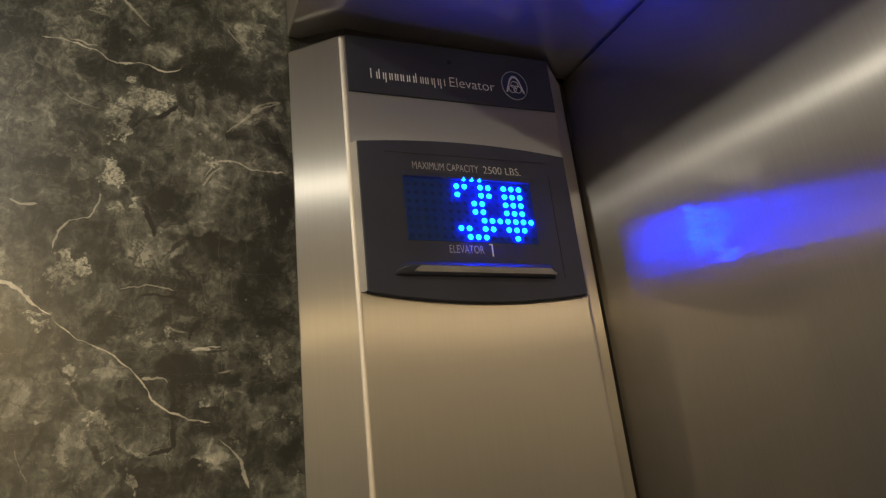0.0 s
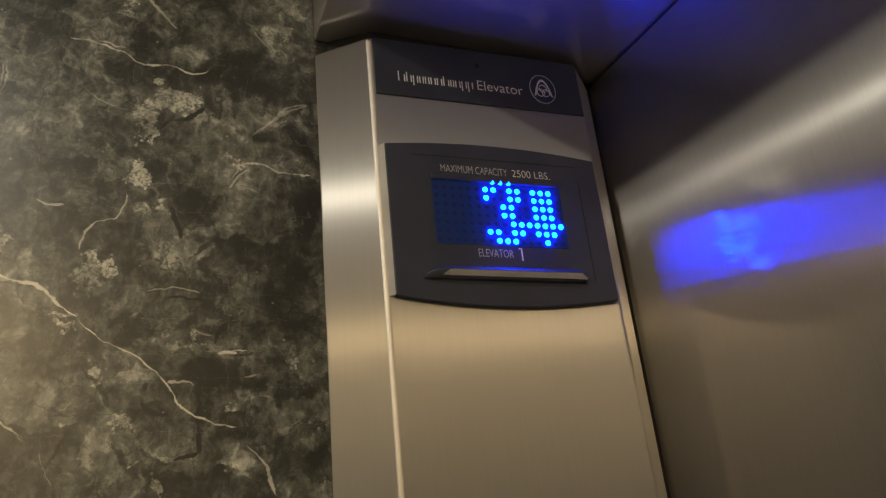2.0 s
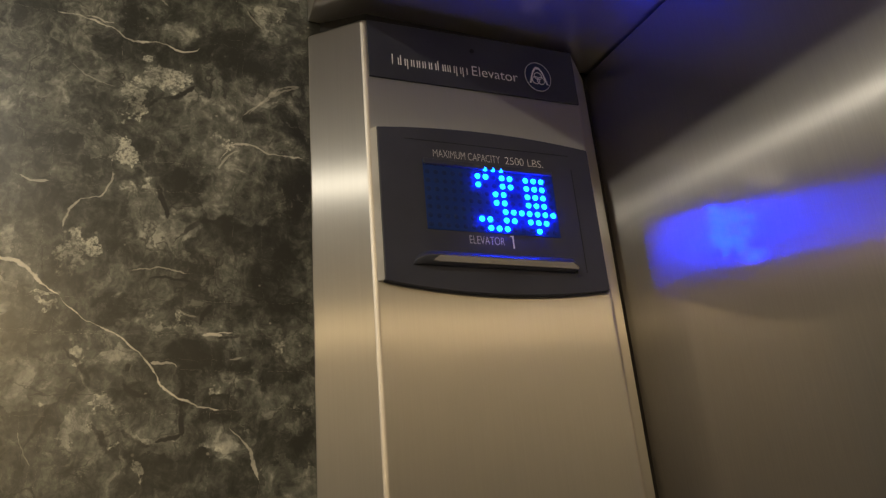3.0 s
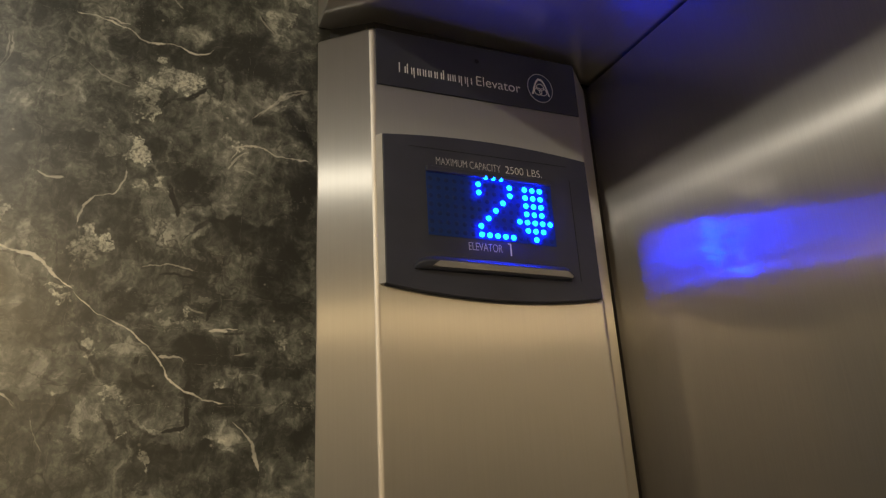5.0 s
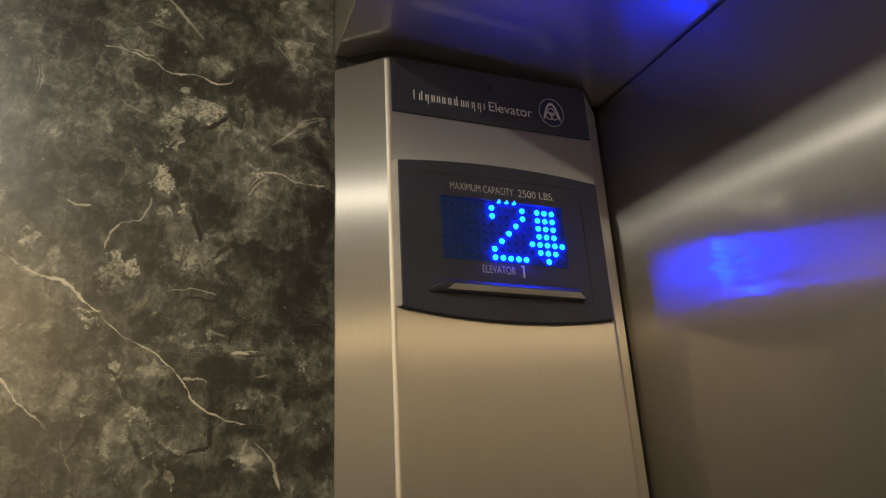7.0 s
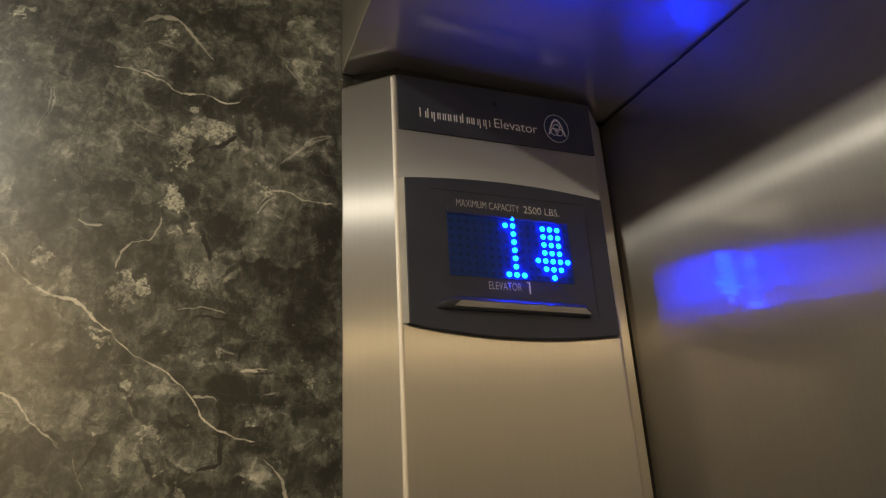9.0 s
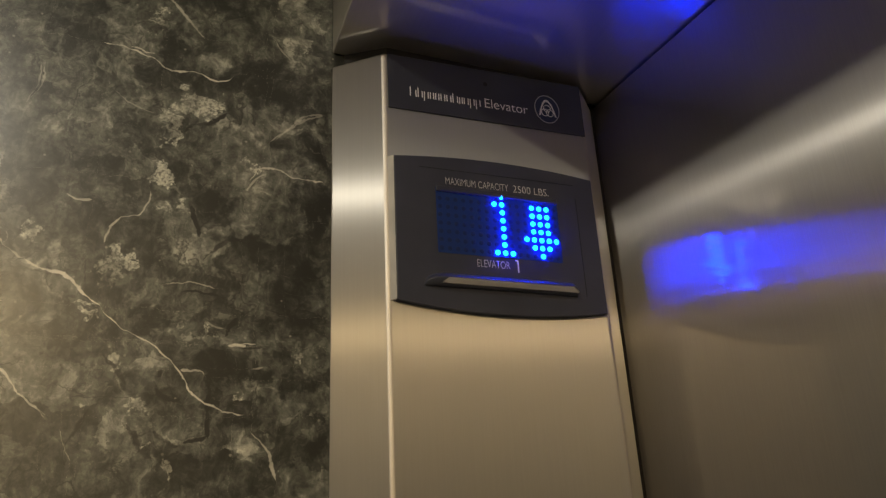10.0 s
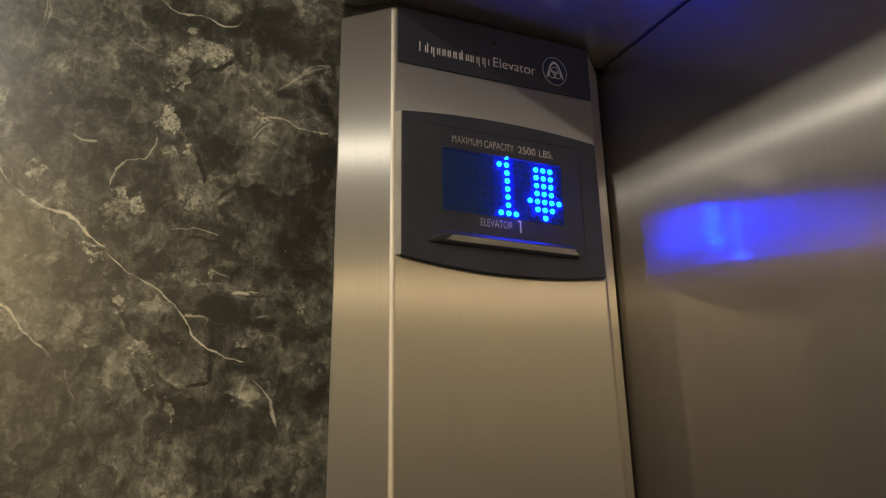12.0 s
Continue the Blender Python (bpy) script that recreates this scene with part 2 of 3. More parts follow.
def stone_print(name):
    """Dark grey-green marble print on a semi-gloss laminate."""
    m = Nodes(name)
    p = m.position()
    w1 = m.vec("SUBTRACT", m.noise(p, 9.0, 4, 0.6, 0.3, True), (0.5, 0.5, 0.5))
    w2 = m.vec("SUBTRACT", m.noise(p, 55.0, 4, 0.6, 0.0, True), (0.5, 0.5, 0.5))
    bent = m.vec("ADD", p, m.vec("SCALE", w1, scale=0.035))
    bent = m.vec("ADD", bent, m.vec("SCALE", w2, scale=0.012))
    cloud = m.noise(bent, 10.0, 5, 0.58, 0.3)
    mott = m.noise(bent, 36.0, 6, 0.62, 0.5)
    speck = m.noise(p, 300.0, 5, 0.72)
    crisp = m.noise(m.vec("ADD", bent, (5.2, 0.3, 1.9)), 85.0, 6, 0.66, 0.4)
    brush = m.noise(m.vec("MULTIPLY", m.vec("ADD", bent, (0.7, 2.1, 0.3)), (1.0, 1.0, 0.42)), 120.0, 5, 0.65, 0.6)
    level = m.math("ADD", m.math("MULTIPLY", cloud, 0.15), m.math("ADD", m.math("MULTIPLY", mott, 0.30), m.math("MULTIPLY_ADD", crisp, 0.28, m.math("MULTIPLY", brush, 0.27))))
    level = m.math("ADD", level, 0.007)
    flat = m.vec("MULTIPLY", m.vec("ADD", p, (0.002, 0, 0.001)), (1, 0, 1))
    near = m.vec("ADD", flat, m.vec("SCALE", m.vec("MULTIPLY", w2, (1, 0, 1)), scale=0.009))
    loose = m.vec("ADD", flat, m.vec("SCALE", m.vec("MULTIPLY", w2, (1, 0, 1)), scale=0.050))

    def patches(spots, inner, outer):
        total = None
        for x, z, rx, rz, strength in spots:
            d = m.vec("LENGTH", m.vec("MULTIPLY", m.vec("SUBTRACT", loose, (x, 0, z)), (1 / rx, 0, 1 / rz)), value=True)
            f = m.span(d, inner, outer, strength, 0.0)
            total = f if total is None else m.math("MAXIMUM", total, f)
        return total

    level = m.math("MULTIPLY_ADD", patches(GREY_CLOUDS, 0.70, 1.20), 0.080, level)
    level = m.math("MULTIPLY_ADD", patches(DARK_CLOUDS + DARK_CORNERS, 0.70, 1.25), -0.082, level)
    shard = m.node("ShaderNodeTexVoronoi", Vector=m.vec("ADD", bent, m.vec("SCALE", w2, scale=0.022)), Scale=34.0, Randomness=1.0)
    level = m.math("MULTIPLY_ADD", m.math("SUBTRACT", m.axis(shard.outputs["Color"], 0), 0.5), 0.075, level)
    grit = m.math("MULTIPLY_ADD", m.math("SUBTRACT", speck, 0.5), 0.10, level)
    tone = m.ramp(grit, [(0.405, (0.011, 0.013, 0.011)), (0.462, (0.036, 0.040, 0.034)), (0.515, (0.090, 0.096, 0.082)),
                         (0.572, (0.190, 0.197, 0.170)), (0.650, (0.50, 0.50, 0.43))])
    # broken dark joints between the shards, and torn pale flecks
    joint = m.node("ShaderNodeTexVoronoi", Vector=m.vec("ADD", bent, m.vec("SCALE", w2, scale=0.022)), Scale=34.0, Randomness=1.0)
    joint.feature = "DISTANCE_TO_EDGE"
    seam = m.math("MULTIPLY", m.span(joint.outputs["Distance"], 0.0, 0.05, 1.0, 0.0), m.span(m.noise(p, 24.0, 3, 0.6), 0.48, 0.60, 0.0, 0.75))
    tone = m.mix(seam, tone, (0.014, 0.014, 0.012))
    fleck = m.math("MULTIPLY", m.span(crisp, 0.54, 0.58), m.span(m.noise(bent, 17.0, 5, 0.65), 0.53, 0.61))
    tone = m.mix(m.math("MULTIPLY", fleck, 0.25), tone, (0.40, 0.40, 0.34))
    ridge = m.math("ABSOLUTE", m.math("SUBTRACT", m.noise(m.vec("ADD", bent, (1.3, 4.4, 2.2)), 26.0, 6, 0.6, 0.5), 0.5))
    tone = m.mix(m.math("MULTIPLY", m.span(ridge, 0.0, 0.026, 1.0, 0.0), m.span(cloud, 0.64, 0.46, 0.0, 0.50)), tone, (0.016, 0.016, 0.014))
    rag = m.math("ADD", m.math("MULTIPLY", m.math("SUBTRACT", crisp, 0.5), 1.9), m.math("MULTIPLY", m.math("SUBTRACT", speck, 0.5), 1.0))
    torn = m.span(m.math("ADD", patches(TORN_PATCHES + TORN_FLECKS, 0.45, 1.45), rag), 0.50, 0.78)
    tone = m.mix(m.math("MULTIPLY", torn, m.math("MULTIPLY", m.span(mott, 0.40, 0.58, 0.35, 1.0), m.span(m.noise(p, 420.0, 4, 0.7), 0.40, 0.56, 0.25, 0.95))), tone, (0.74, 0.74, 0.63))
    # hairline cracks of the print, dark and pale
    crack = m.math("ABSOLUTE", m.math("SUBTRACT", m.noise(bent, 11.0, 3, 0.5, 1.2), 0.5))
    gate = m.span(m.noise(p, 13.0, 3), 0.52, 0.62)
    tone = m.mix(m.math("MULTIPLY", m.span(crack, 0.0, 0.010, 1.0, 0.0), m.math("MULTIPLY", gate, 0.7)), tone, (0.012, 0.012, 0.010))
    dots = m.node("ShaderNodeTexVoronoi", Vector=p, Scale=70.0, Randomness=1.0)
    dot = m.math("MULTIPLY", m.span(dots.outputs["Distance"], 0.04, 0.10, 1.0, 0.0), m.span(m.axis(dots.outputs["Color"], 1), 0.84, 0.92))
    tone = m.mix(m.math("MULTIPLY", dot, 0.5), tone, (0.60, 0.58, 0.50))
    swell = m.span(m.noise(p, 90.0, 3, 0.6), 0.28, 0.72, 0.15, 1.25)
    worn = m.span(m.noise(p, 45.0, 3, 0.6), 0.36, 0.60, 0.60, 1.0)
    across, up = m.axis(near, 0), m.axis(near, 2)
    marks = [(points, 1.4 * half, 1.4 * strength, (0.010, 0.010, 0.009)) for points, half, strength in CREVICES + CRACKS] + [(*v, (0.85, 0.82, 0.71)) for v in LONG_VEINS + SHORT_VEINS + FAINT_VEINS]
    for points, half, strength, ink in marks:
        (xa, za), (xb, zb) = points[0], points[-1]
        steep = abs(zb - za) > abs(xb - xa)
        along, aside = (up, across) if steep else (across, up)
        line = sorted((q[1], q[0]) if steep else q for q in points)
        a0, a1 = line[0][0], line[-1][0]
        b0, b1 = min(q[1] for q in line) - 0.002, max(q[1] for q in line) + 0.002
        t = m.span(along, a0, a1, smooth=False)
        curve = m.curve(t, [((a - a0) / (a1 - a0), (b - b0) / (b1 - b0)) for a, b in line])
        lean = math.cos(math.atan2(abs(line[-1][1] - line[0][1]), a1 - a0))
        off = m.math("ABSOLUTE", m.math("SUBTRACT", aside, m.math("MULTIPLY_ADD", curve, b1 - b0, b0)))
        ends = m.math("MULTIPLY", m.math("MULTIPLY", t, m.math("SUBTRACT", 1.0, t)), 12.0, clamp=True)
        edge = m.math("MULTIPLY", m.math("MULTIPLY", swell, 1.2 * half / lean), ends)
        mask = m.math("SUBTRACT", 1.0, m.math("DIVIDE", off, m.math("ADD", edge, 0.00002)), clamp=True)
        tone = m.mix(m.math("MULTIPLY", m.math("MULTIPLY", mask, 2.2, clamp=True), m.math("MULTIPLY", worn, strength, clamp=True)), tone, ink)
    rough = m.math("MULTIPLY_ADD", mott, 0.10, 0.32)
    nrm = m.bump(m.noise(p, 260.0, 3), 0.08, 0.00015)
    return m.surface(m.principled(tone, rough, 0.0, nrm, Specular_IOR_Level=0.7, Coat_Weight=0.7, Coat_Roughness=0.25))


def glow(name, colour, strength):
    m = Nodes(name)
    return m.surface(m.node("ShaderNodeEmission", Color=(*colour, 1), Strength=strength).outputs[0])


STONE = stone_print("laminate_stone_print")
BOUNCE_GREY = plain("grey_bounce_wall", (0.43, 0.435, 0.445), 0.5)
STEEL_PANEL = brushed("brushed_steel_panel", (1, 0, 0), (900, 900, 9), (0.57, 0.555, 0.53), [(0.55, 0.85, 0.026), (0.45, 0.88, 0.12)], 0.13)
STEEL_WALL = brushed("brushed_steel_wall", (0, 1, 0), (1300, 1300, 22), (0.44, 0.425, 0.415), [(0.25, 0.010, 0.004), (0.37, 0.25, 0.006), (0.38, 0.45, 0.045)], 0.01, 0.00003, 0.04, 0.22)
STEEL_EDGE = plain("plain_steel_bend", (0.60, 0.57, 0.53), 0.50, 1.0, 1500.0, 0.00002, 0.05)
STEEL_SOFFIT = brushed("brushed_steel_soffit", (1, 0, 0), (900, 9, 900), (0.86, 0.84, 0.82), [(0.75, 0.045, 0.016), (0.25, 0.20, 0.05)], 0.25)
# black that stands in for the shade deep in the gaps
BLACK = plain("black_gap_shade", (0.012, 0.011, 0.011), 0.7)
BAND = plain("dark_grey_band", (0.038, 0.042, 0.058), 0.42)
PLATE = plain("dark_grey_moulding", (0.050, 0.055, 0.080), 0.48)
GLOSS_PLATE = plain("dark_grey_satin_moulding", (0.050, 0.055, 0.080), 0.40)
LINE = plain("dark_groove", (0.010, 0.010, 0.013), 0.6)
SILVER = plain("silver_trim", (0.70, 0.68, 0.65), 0.48, 0.30)
LEDGE_FACE = plain("satin_grey_ledge", (0.36, 0.35, 0.34), 0.42, 0.2)
WHITE = plain("white_print", (0.85, 0.85, 0.84), 0.5)
GREY_PRINT = plain("grey_print", (0.55, 0.55, 0.57), 0.5)
LOGO_BLUE = plain("navy_emblem", (0.022, 0.036, 0.085), 0.4)
CEILING = plain("off_white_ceiling", (0.74, 0.73, 0.70), 0.6)
FLOOR = plain("pale_bounce_floor", (0.58, 0.59, 0.60), 0.4)
SCREEN = plain("blue_tinted_display_back", (0.003, 0.034, 0.19), 0.6)
LED_OFF = plain("unlit_led", (0.002, 0.020, 0.11), 0.6)
LED_ON = glow("lit_blue_led", (0.0005, 0.0200, 1.0), 112.0)
LAMP_LENS = glow("lamp_lens", (1.0, 0.82, 0.55), 12.0)


# ---- builders ----
def box_bm(x0, x1, y0, y1, z0, z1, bevel=0.0, segments=2):
    bm = bmesh.new()
    bmesh.ops.create_cube(bm, size=1.0)
    for v in bm.verts:
        v.co = Vector(((x0 + x1) / 2 + v.co.x * (x1 - x0), (y0 + y1) / 2 + v.co.y * (y1 - y0), (z0 + z1) / 2 + v.co.z * (z1 - z0)))
    if bevel:
        bmesh.ops.bevel(bm, geom=bm.edges[:], offset=bevel, segments=segments, affect="EDGES", profile=0.5)
    return bm


def prism_bm(outline, axis, lo, hi, bevel=0.0, segments=2):
    """An outline of (a, b) pairs drawn out along an axis: 'z' takes (x, y); 'y' takes (x, z)."""
    bm = bmesh.new()
    def at(a, b, c):
        return (a, b, c) if axis == "z" else (a, c, b)
    low = [bm.verts.new(at(a, b, lo)) for a, b in outline]
    top = [bm.verts.new(at(a, b, hi)) for a, b in outline]
    bm.faces.new(low)
    bm.faces.new(top)
    for k in range(len(outline)):
        n = (k + 1) % len(outline)
        bm.faces.new((low[k], low[n], top[n], top[k]))
    bmesh.ops.recalc_face_normals(bm, faces=bm.faces[:])
    if bevel:
        bmesh.ops.bevel(bm, geom=bm.edges[:], offset=bevel, segments=segments, affect="EDGES", profile=0.5)
    return bm


def mesh_of(name, bm, material, origin=(0, 0, 0), smooth=False):
    bmesh.ops.translate(bm, verts=bm.verts[:], vec=-Vector(origin))
    bmesh.ops.recalc_face_normals(bm, faces=bm.faces[:])
    for f in bm.faces:
        f.smooth = smooth
    me = bpy.data.meshes.new(name)
    bm.to_mesh(me)
    bm.free()
    me.materials.append(material)
    return me


def structure(name, bm, material, label, category):
    return tagged(new(name, mesh_of(name, bm, material)), label, category, kind="structure")


def thing(name, origin, label, category, group=""):
    ob = new(name)
    ob.empty_display_size = 0.02
    ob.location = origin
    ob["origin"] = origin
    return tagged(ob, label, category, group)


def base_of(ob):
    while ob.parent is not None:
        ob = ob.parent
    return tuple(ob["origin"])


def part(name, bm, material, parent, label="", smooth=False):
    ob = new(name, mesh_of(name, bm, material, base_of(parent), smooth))
    ob.parent = parent
    return tagged(ob, label)


def lettering(name, words, x, z, y, size, width, material, parent, label="", spacing=1.0, bold=-0.006):
    """Flat print on a face that looks along -y; x and z are its lower left corner, width its whole length."""
    curve = bpy.data.curves.new(name, "FONT")
    curve.body, curve.size, curve.extrude, curve.space_character, curve.offset = words, 1.0, 0.0, spacing, bold
    temp = new(name + "_curve", curve)
    bpy.context.view_layer.update()
    me = bpy.data.meshes.new_from_object(temp.evaluated_get(bpy.context.evaluated_depsgraph_get()))
    bpy.data.objects.remove(temp)
    bpy.data.curves.remove(curve)
    xs = [v.co.x for v in me.vertices]
    ys = [v.co.y for v in me.vertices]
    kx, kz = width / (max(xs) - min(xs)), size / (max(ys) - min(ys))
    ox, oy, oz = base_of(parent)
    for v in me.vertices:
        v.co = Vector((x + (v.co.x - min(xs)) * kx - ox, y - oy, z + (v.co.y - min(ys)) * kz - oz))
    me.materials.clear()
    me.materials.append(material)
    ob = new(name, me)
    ob.parent = parent
    return tagged(ob, label)


def ring_bm(cx, cz, rx, rz, thick, y0, y1, a0=0.0, a1=360.0, steps=40):
    """A flat ring or arc on a face that looks along -y."""
    bm = bmesh.new()
    whole = a1 - a0 >= 360
    rows = []
    for k in range(steps + (0 if whole else 1)):
        a = radians(a0 + (a1 - a0) * k / steps)
        c, s = math.cos(a), math.sin(a)
        rows.append([bm.verts.new((cx + (rx + d) * c, y, cz + (rz + d) * s)) for d, y in ((0, y0), (thick, y0), (thick, y1), (0, y1))])
    for k in range(len(rows) - (0 if whole else 1)):
        a, b = rows[k], rows[(k + 1) % len(rows)]
        for i in range(4):
            j = (i + 1) % 4
            bm.faces.new((a[i], a[j], b[j], b[i]))
    return bm


def disc_bm(cx, cz, rx, rz, y0, y1, steps=40):
    return prism_bm([(cx + rx * math.cos(2 * math.pi * k / steps), cz + rz * math.sin(2 * math.pi * k / steps)) for k in range(steps)], "y", y0, y1)


# ---- the car: walls, floor, ceiling ----
structure("wall_side", box_bm(BACK_X, 0.470, MY, MY + 0.026, 0.0, CEIL, 0.0015), STONE,
          "dark grey-green marble-print laminate wall panel with pale veins", "wall")
# unseen black backing, added so that the gaps stay dark
structure("wall_shell", box_bm(BACK_X - 0.05, WX + 0.26, SHELL_Y, SHELL_Y + 0.04, -0.05, CEIL + 0.05), BLACK,
          "unseen black shell added behind the laminate wall panel", "wall")
def front_x(y):
    """The steel front wall stands a little off square."""
    return WX + (0.58 - y) * 0.09


FY = SHELL_Y - 0.001
structure("wall_front", prism_bm([(front_x(FY), FY), (front_x(FAR_Y), FAR_Y), (front_x(FAR_Y) + 0.02, FAR_Y), (front_x(FY) + 0.02, FY)], "z", 0.0, SOF_LOW - 0.003, 0.001), STEEL_WALL,
          "brushed stainless steel front return wall of the elevator car", "wall")
# likewise added out of sight, to shut out light
structure("wall_front_shell", box_bm(WX + 0.22, WX + 0.26, FAR_Y - 0.05, SHELL_Y, -0.05, CEIL + 0.05), BLACK,
          "unseen black shell added behind the steel front wall", "wall")
# far wall, back wall and floor are unseen; their greys set the bounce light
structure("wall_far", box_bm(BACK_X, WX + 0.22, FAR_Y - 0.04, FAR_Y, 0.0, CEIL), BOUNCE_GREY,
          "unseen plain grey wall opposite the panel, added to bounce light", "wall")
structure("wall_back", box_bm(BACK_X - 0.04, BACK_X, FAR_Y - 0.04, SHELL_Y, 0.0, CEIL), BOUNCE_GREY,
          "unseen plain grey back wall of the car, added to bounce light", "wall")
structure("floor", box_bm(BACK_X - 0.04, WX + 0.22, FAR_Y - 0.04, SHELL_Y, -0.05, -0.001), FLOOR, "unseen pale elevator car floor, added to bounce light", "floor")
structure("ceiling", box_bm(BACK_X - 0.04, WX + 0.22, FAR_Y - 0.04, SHELL_Y, CEIL + 0.001, CEIL + 0.05), CEILING, "plain elevator car ceiling with recessed downlights", "ceiling")
def soffit_bm():
    """A box whose underside falls a little towards the front wall."""
    bm = box_bm(SX0, WX + 0.219, FAR_Y, MY - 0.0005, SOF, CEIL, 0.0014, 3)
    for v in bm.verts:
        if v.co.z < SOF + 0.1:
            v.co.z -= (SOF - SOF_LOW) * (v.co.x - SX0) / (WX - SX0)
    return bm


structure("soffit", soffit_bm(), STEEL_SOFFIT,
          "brushed stainless steel soffit box along the front wall", "soffit")

# ---- downlights ----
def downlight(x, y, wide):
    d = thing("downlight", (x, y, CEIL), "round recessed warm downlight with a steel trim ring", "ceiling light", "downlights in the ceiling")
    ring = ring_bm(0, 0, wide / 2, wide / 2, 0.012, -0.004, 0.001)
    bmesh.ops.rotate(ring, verts=ring.verts[:], cent=(0, 0, 0), matrix=Matrix.Rotation(radians(-90), 3, "X"))
    bmesh.ops.translate(ring, verts=ring.verts[:], vec=(x, y, CEIL - 0.001))
    part("trim_ring", ring, SILVER, d)
    lens = disc_bm(0, 0, wide / 2, wide / 2, -0.001, 0.001)
    bmesh.ops.rotate(lens, verts=lens.verts[:], cent=(0, 0, 0), matrix=Matrix.Rotation(radians(-90), 3, "X"))
    bmesh.ops.translate(lens, verts=lens.verts[:], vec=(x, y, CEIL - 0.001))
    part("lens", lens, LAMP_LENS, d, "glowing warm white lens")
    return d


for lx, ly, wide, watts, colour in LAMPS:
    downlight(lx, ly, wide + 0.004)

# ---- the operating panel column ----
panel = thing("operating_panel", (0.350, 0.584, 0.0), "tall brushed stainless steel elevator operating panel with chamfered sides", "control panel")
column = part("column", prism_bm([(CX0, MY - 0.0005), (PX0, PY), (PX1, PY), (CX1, MY - 0.0005)], "z", 0.002, PTOP, 0.0024, 5), STEEL_PANEL, panel)
column.data.materials.append(STEEL_EDGE)
for f in column.data.polygons:              # the bends take a slightly paler, unbrushed steel
    if abs(f.normal.z) < 0.1 and f.area < 0.004:
        f.material_index = 1
part("side_return", box_bm(0.4725, CX1 - 0.001, MY, SHELL_Y - 0.001, 0.002, PTOP), STEEL_PANEL, panel, "steel return behind the chamfer")
# added black strip keeps the joint dark, as its shade would
part("side_gap_shade", box_bm(CX1 - 0.0008, front_x(MY) + 0.0002, MY + 0.0004, SHELL_Y - 0.0015, 0.002, SOF_LOW - 0.004), BLACK, panel, "black strip added for the shade in the joint to the steel wall")
# black block added to fill the gap with shade
part("top_gap_shade", prism_bm([(CX0 + 0.012, MY - 0.001), (PX0 + 0.006, PY + 0.009), (PX1 - 0.004, PY + 0.009), (CX1 - 0.010, MY - 0.001)], "z", PTOP - 0.001, SOF + 0.002), BLACK, panel, "black block for the shade in the gap above the column")
BY = PY - 0.0012
band = part("name_band", prism_bm([(PX0 + 0.0035, 2.025), (PX1 - 0.0006, 2.025), (PX1 - 0.0006, PTOP - 0.0008), (PX0 + 0.0035, PTOP - 0.0008)], "y", BY, PY + 0.001, 0.0004, 1), BAND, panel, "dark grey name band")
TY = BY - 0.0002
# the maker's name as plain bars, letter by letter
X = 0.2735
letters = bmesh.new()
for n, (tall, wide) in enumerate(((1, 0.0062), (1, 0.0048), (0, 0.0046), (0, 0.0040), (0, 0.0040), (0, 0.0046), (0, 0.0048), (1, 0.0054), (0, 0.0034), (0, 0.0048), (0, 0.0048), (0, 0.0048))):
    h = 0.0098 if tall else 0.0068
    low = 2.0398 - (0.003 if n in (2, 10, 11) else 0.0)
    x0, x1 = X, X + wide
    s = 0.00095
    for a, b, c, d in ((x0, x0 + s, low, 2.0398 + h), (x1 - s, x1, 2.0398, 2.0398 + min(h, 0.0068))):
        bar = box_bm(a, b, TY, BY + 0.0002, c, d)
        me = bpy.data.meshes.new("bar")
        bar.to_mesh(me)
        bar.free()
        letters.from_mesh(me)
        bpy.data.meshes.remove(me)
    X += wide + 0.0011
part("name_bars", letters, WHITE, band, "white bars of a maker's name")
lettering("lettering", "Elevator", 0.3460, 2.0398, TY, 0.0098, 0.0440, WHITE, band, "white printed word")
emblem = part("emblem", disc_bm(0.4105, 2.0485, 0.0128, 0.0150, TY - 0.0002, BY + 0.0002), LOGO_BLUE, panel, "navy emblem with pale outlines")
part("emblem_ring", ring_bm(0.4105, 2.0485, 0.0124, 0.0146, 0.0007, TY - 0.0005, TY), GREY_PRINT, emblem)
arch = bmesh.new()
arch_points = [(-0.0094, -0.0080), (-0.0075, -0.0010), (-0.0050, 0.0060), (-0.0018, 0.0102), (0.0018, 0.0102), (0.0050, 0.0060), (0.0075, -0.0010), (0.0094, -0.0080)]
outer = [arch.verts.new((0.4105 + a, TY - 0.0006, 2.0485 + b)) for a, b in arch_points]
inner = [arch.verts.new((0.4105 + a * 0.80, TY - 0.0006, 2.0485 + b * 0.84 - 0.0009)) for a, b in arch_points]
for k in range(len(outer) - 1):
    arch.faces.new((outer[k], outer[k + 1], inner[k + 1], inner[k]))
part("emblem_arch", arch, WHITE, emblem)
for dx, dz in ((0.0, 0.0016), (-0.0025, -0.0030), (0.0025, -0.0030)):
    part("emblem_circle", ring_bm(0.4105 + dx, 2.0475 + dz, 0.0034, 0.0034, 0.0006, TY - 0.0008, TY - 0.0001, steps=28), WHITE, emblem)
part("sensor_hole", disc_bm(0.3480, 2.0655, 0.0022, 0.0022, TY - 0.0001, BY + 0.0003, 20), LINE, band, "small black hole")

# ---- the position indicator in the column ----
IY = 0.5445                                     # its front face
ind = thing("position_indicator", (0.350, PY, 1.845), "dark grey elevator floor indicator with a lit blue dot display", "floor indicator")
ind.location = (0.3488, PY, 1.843)


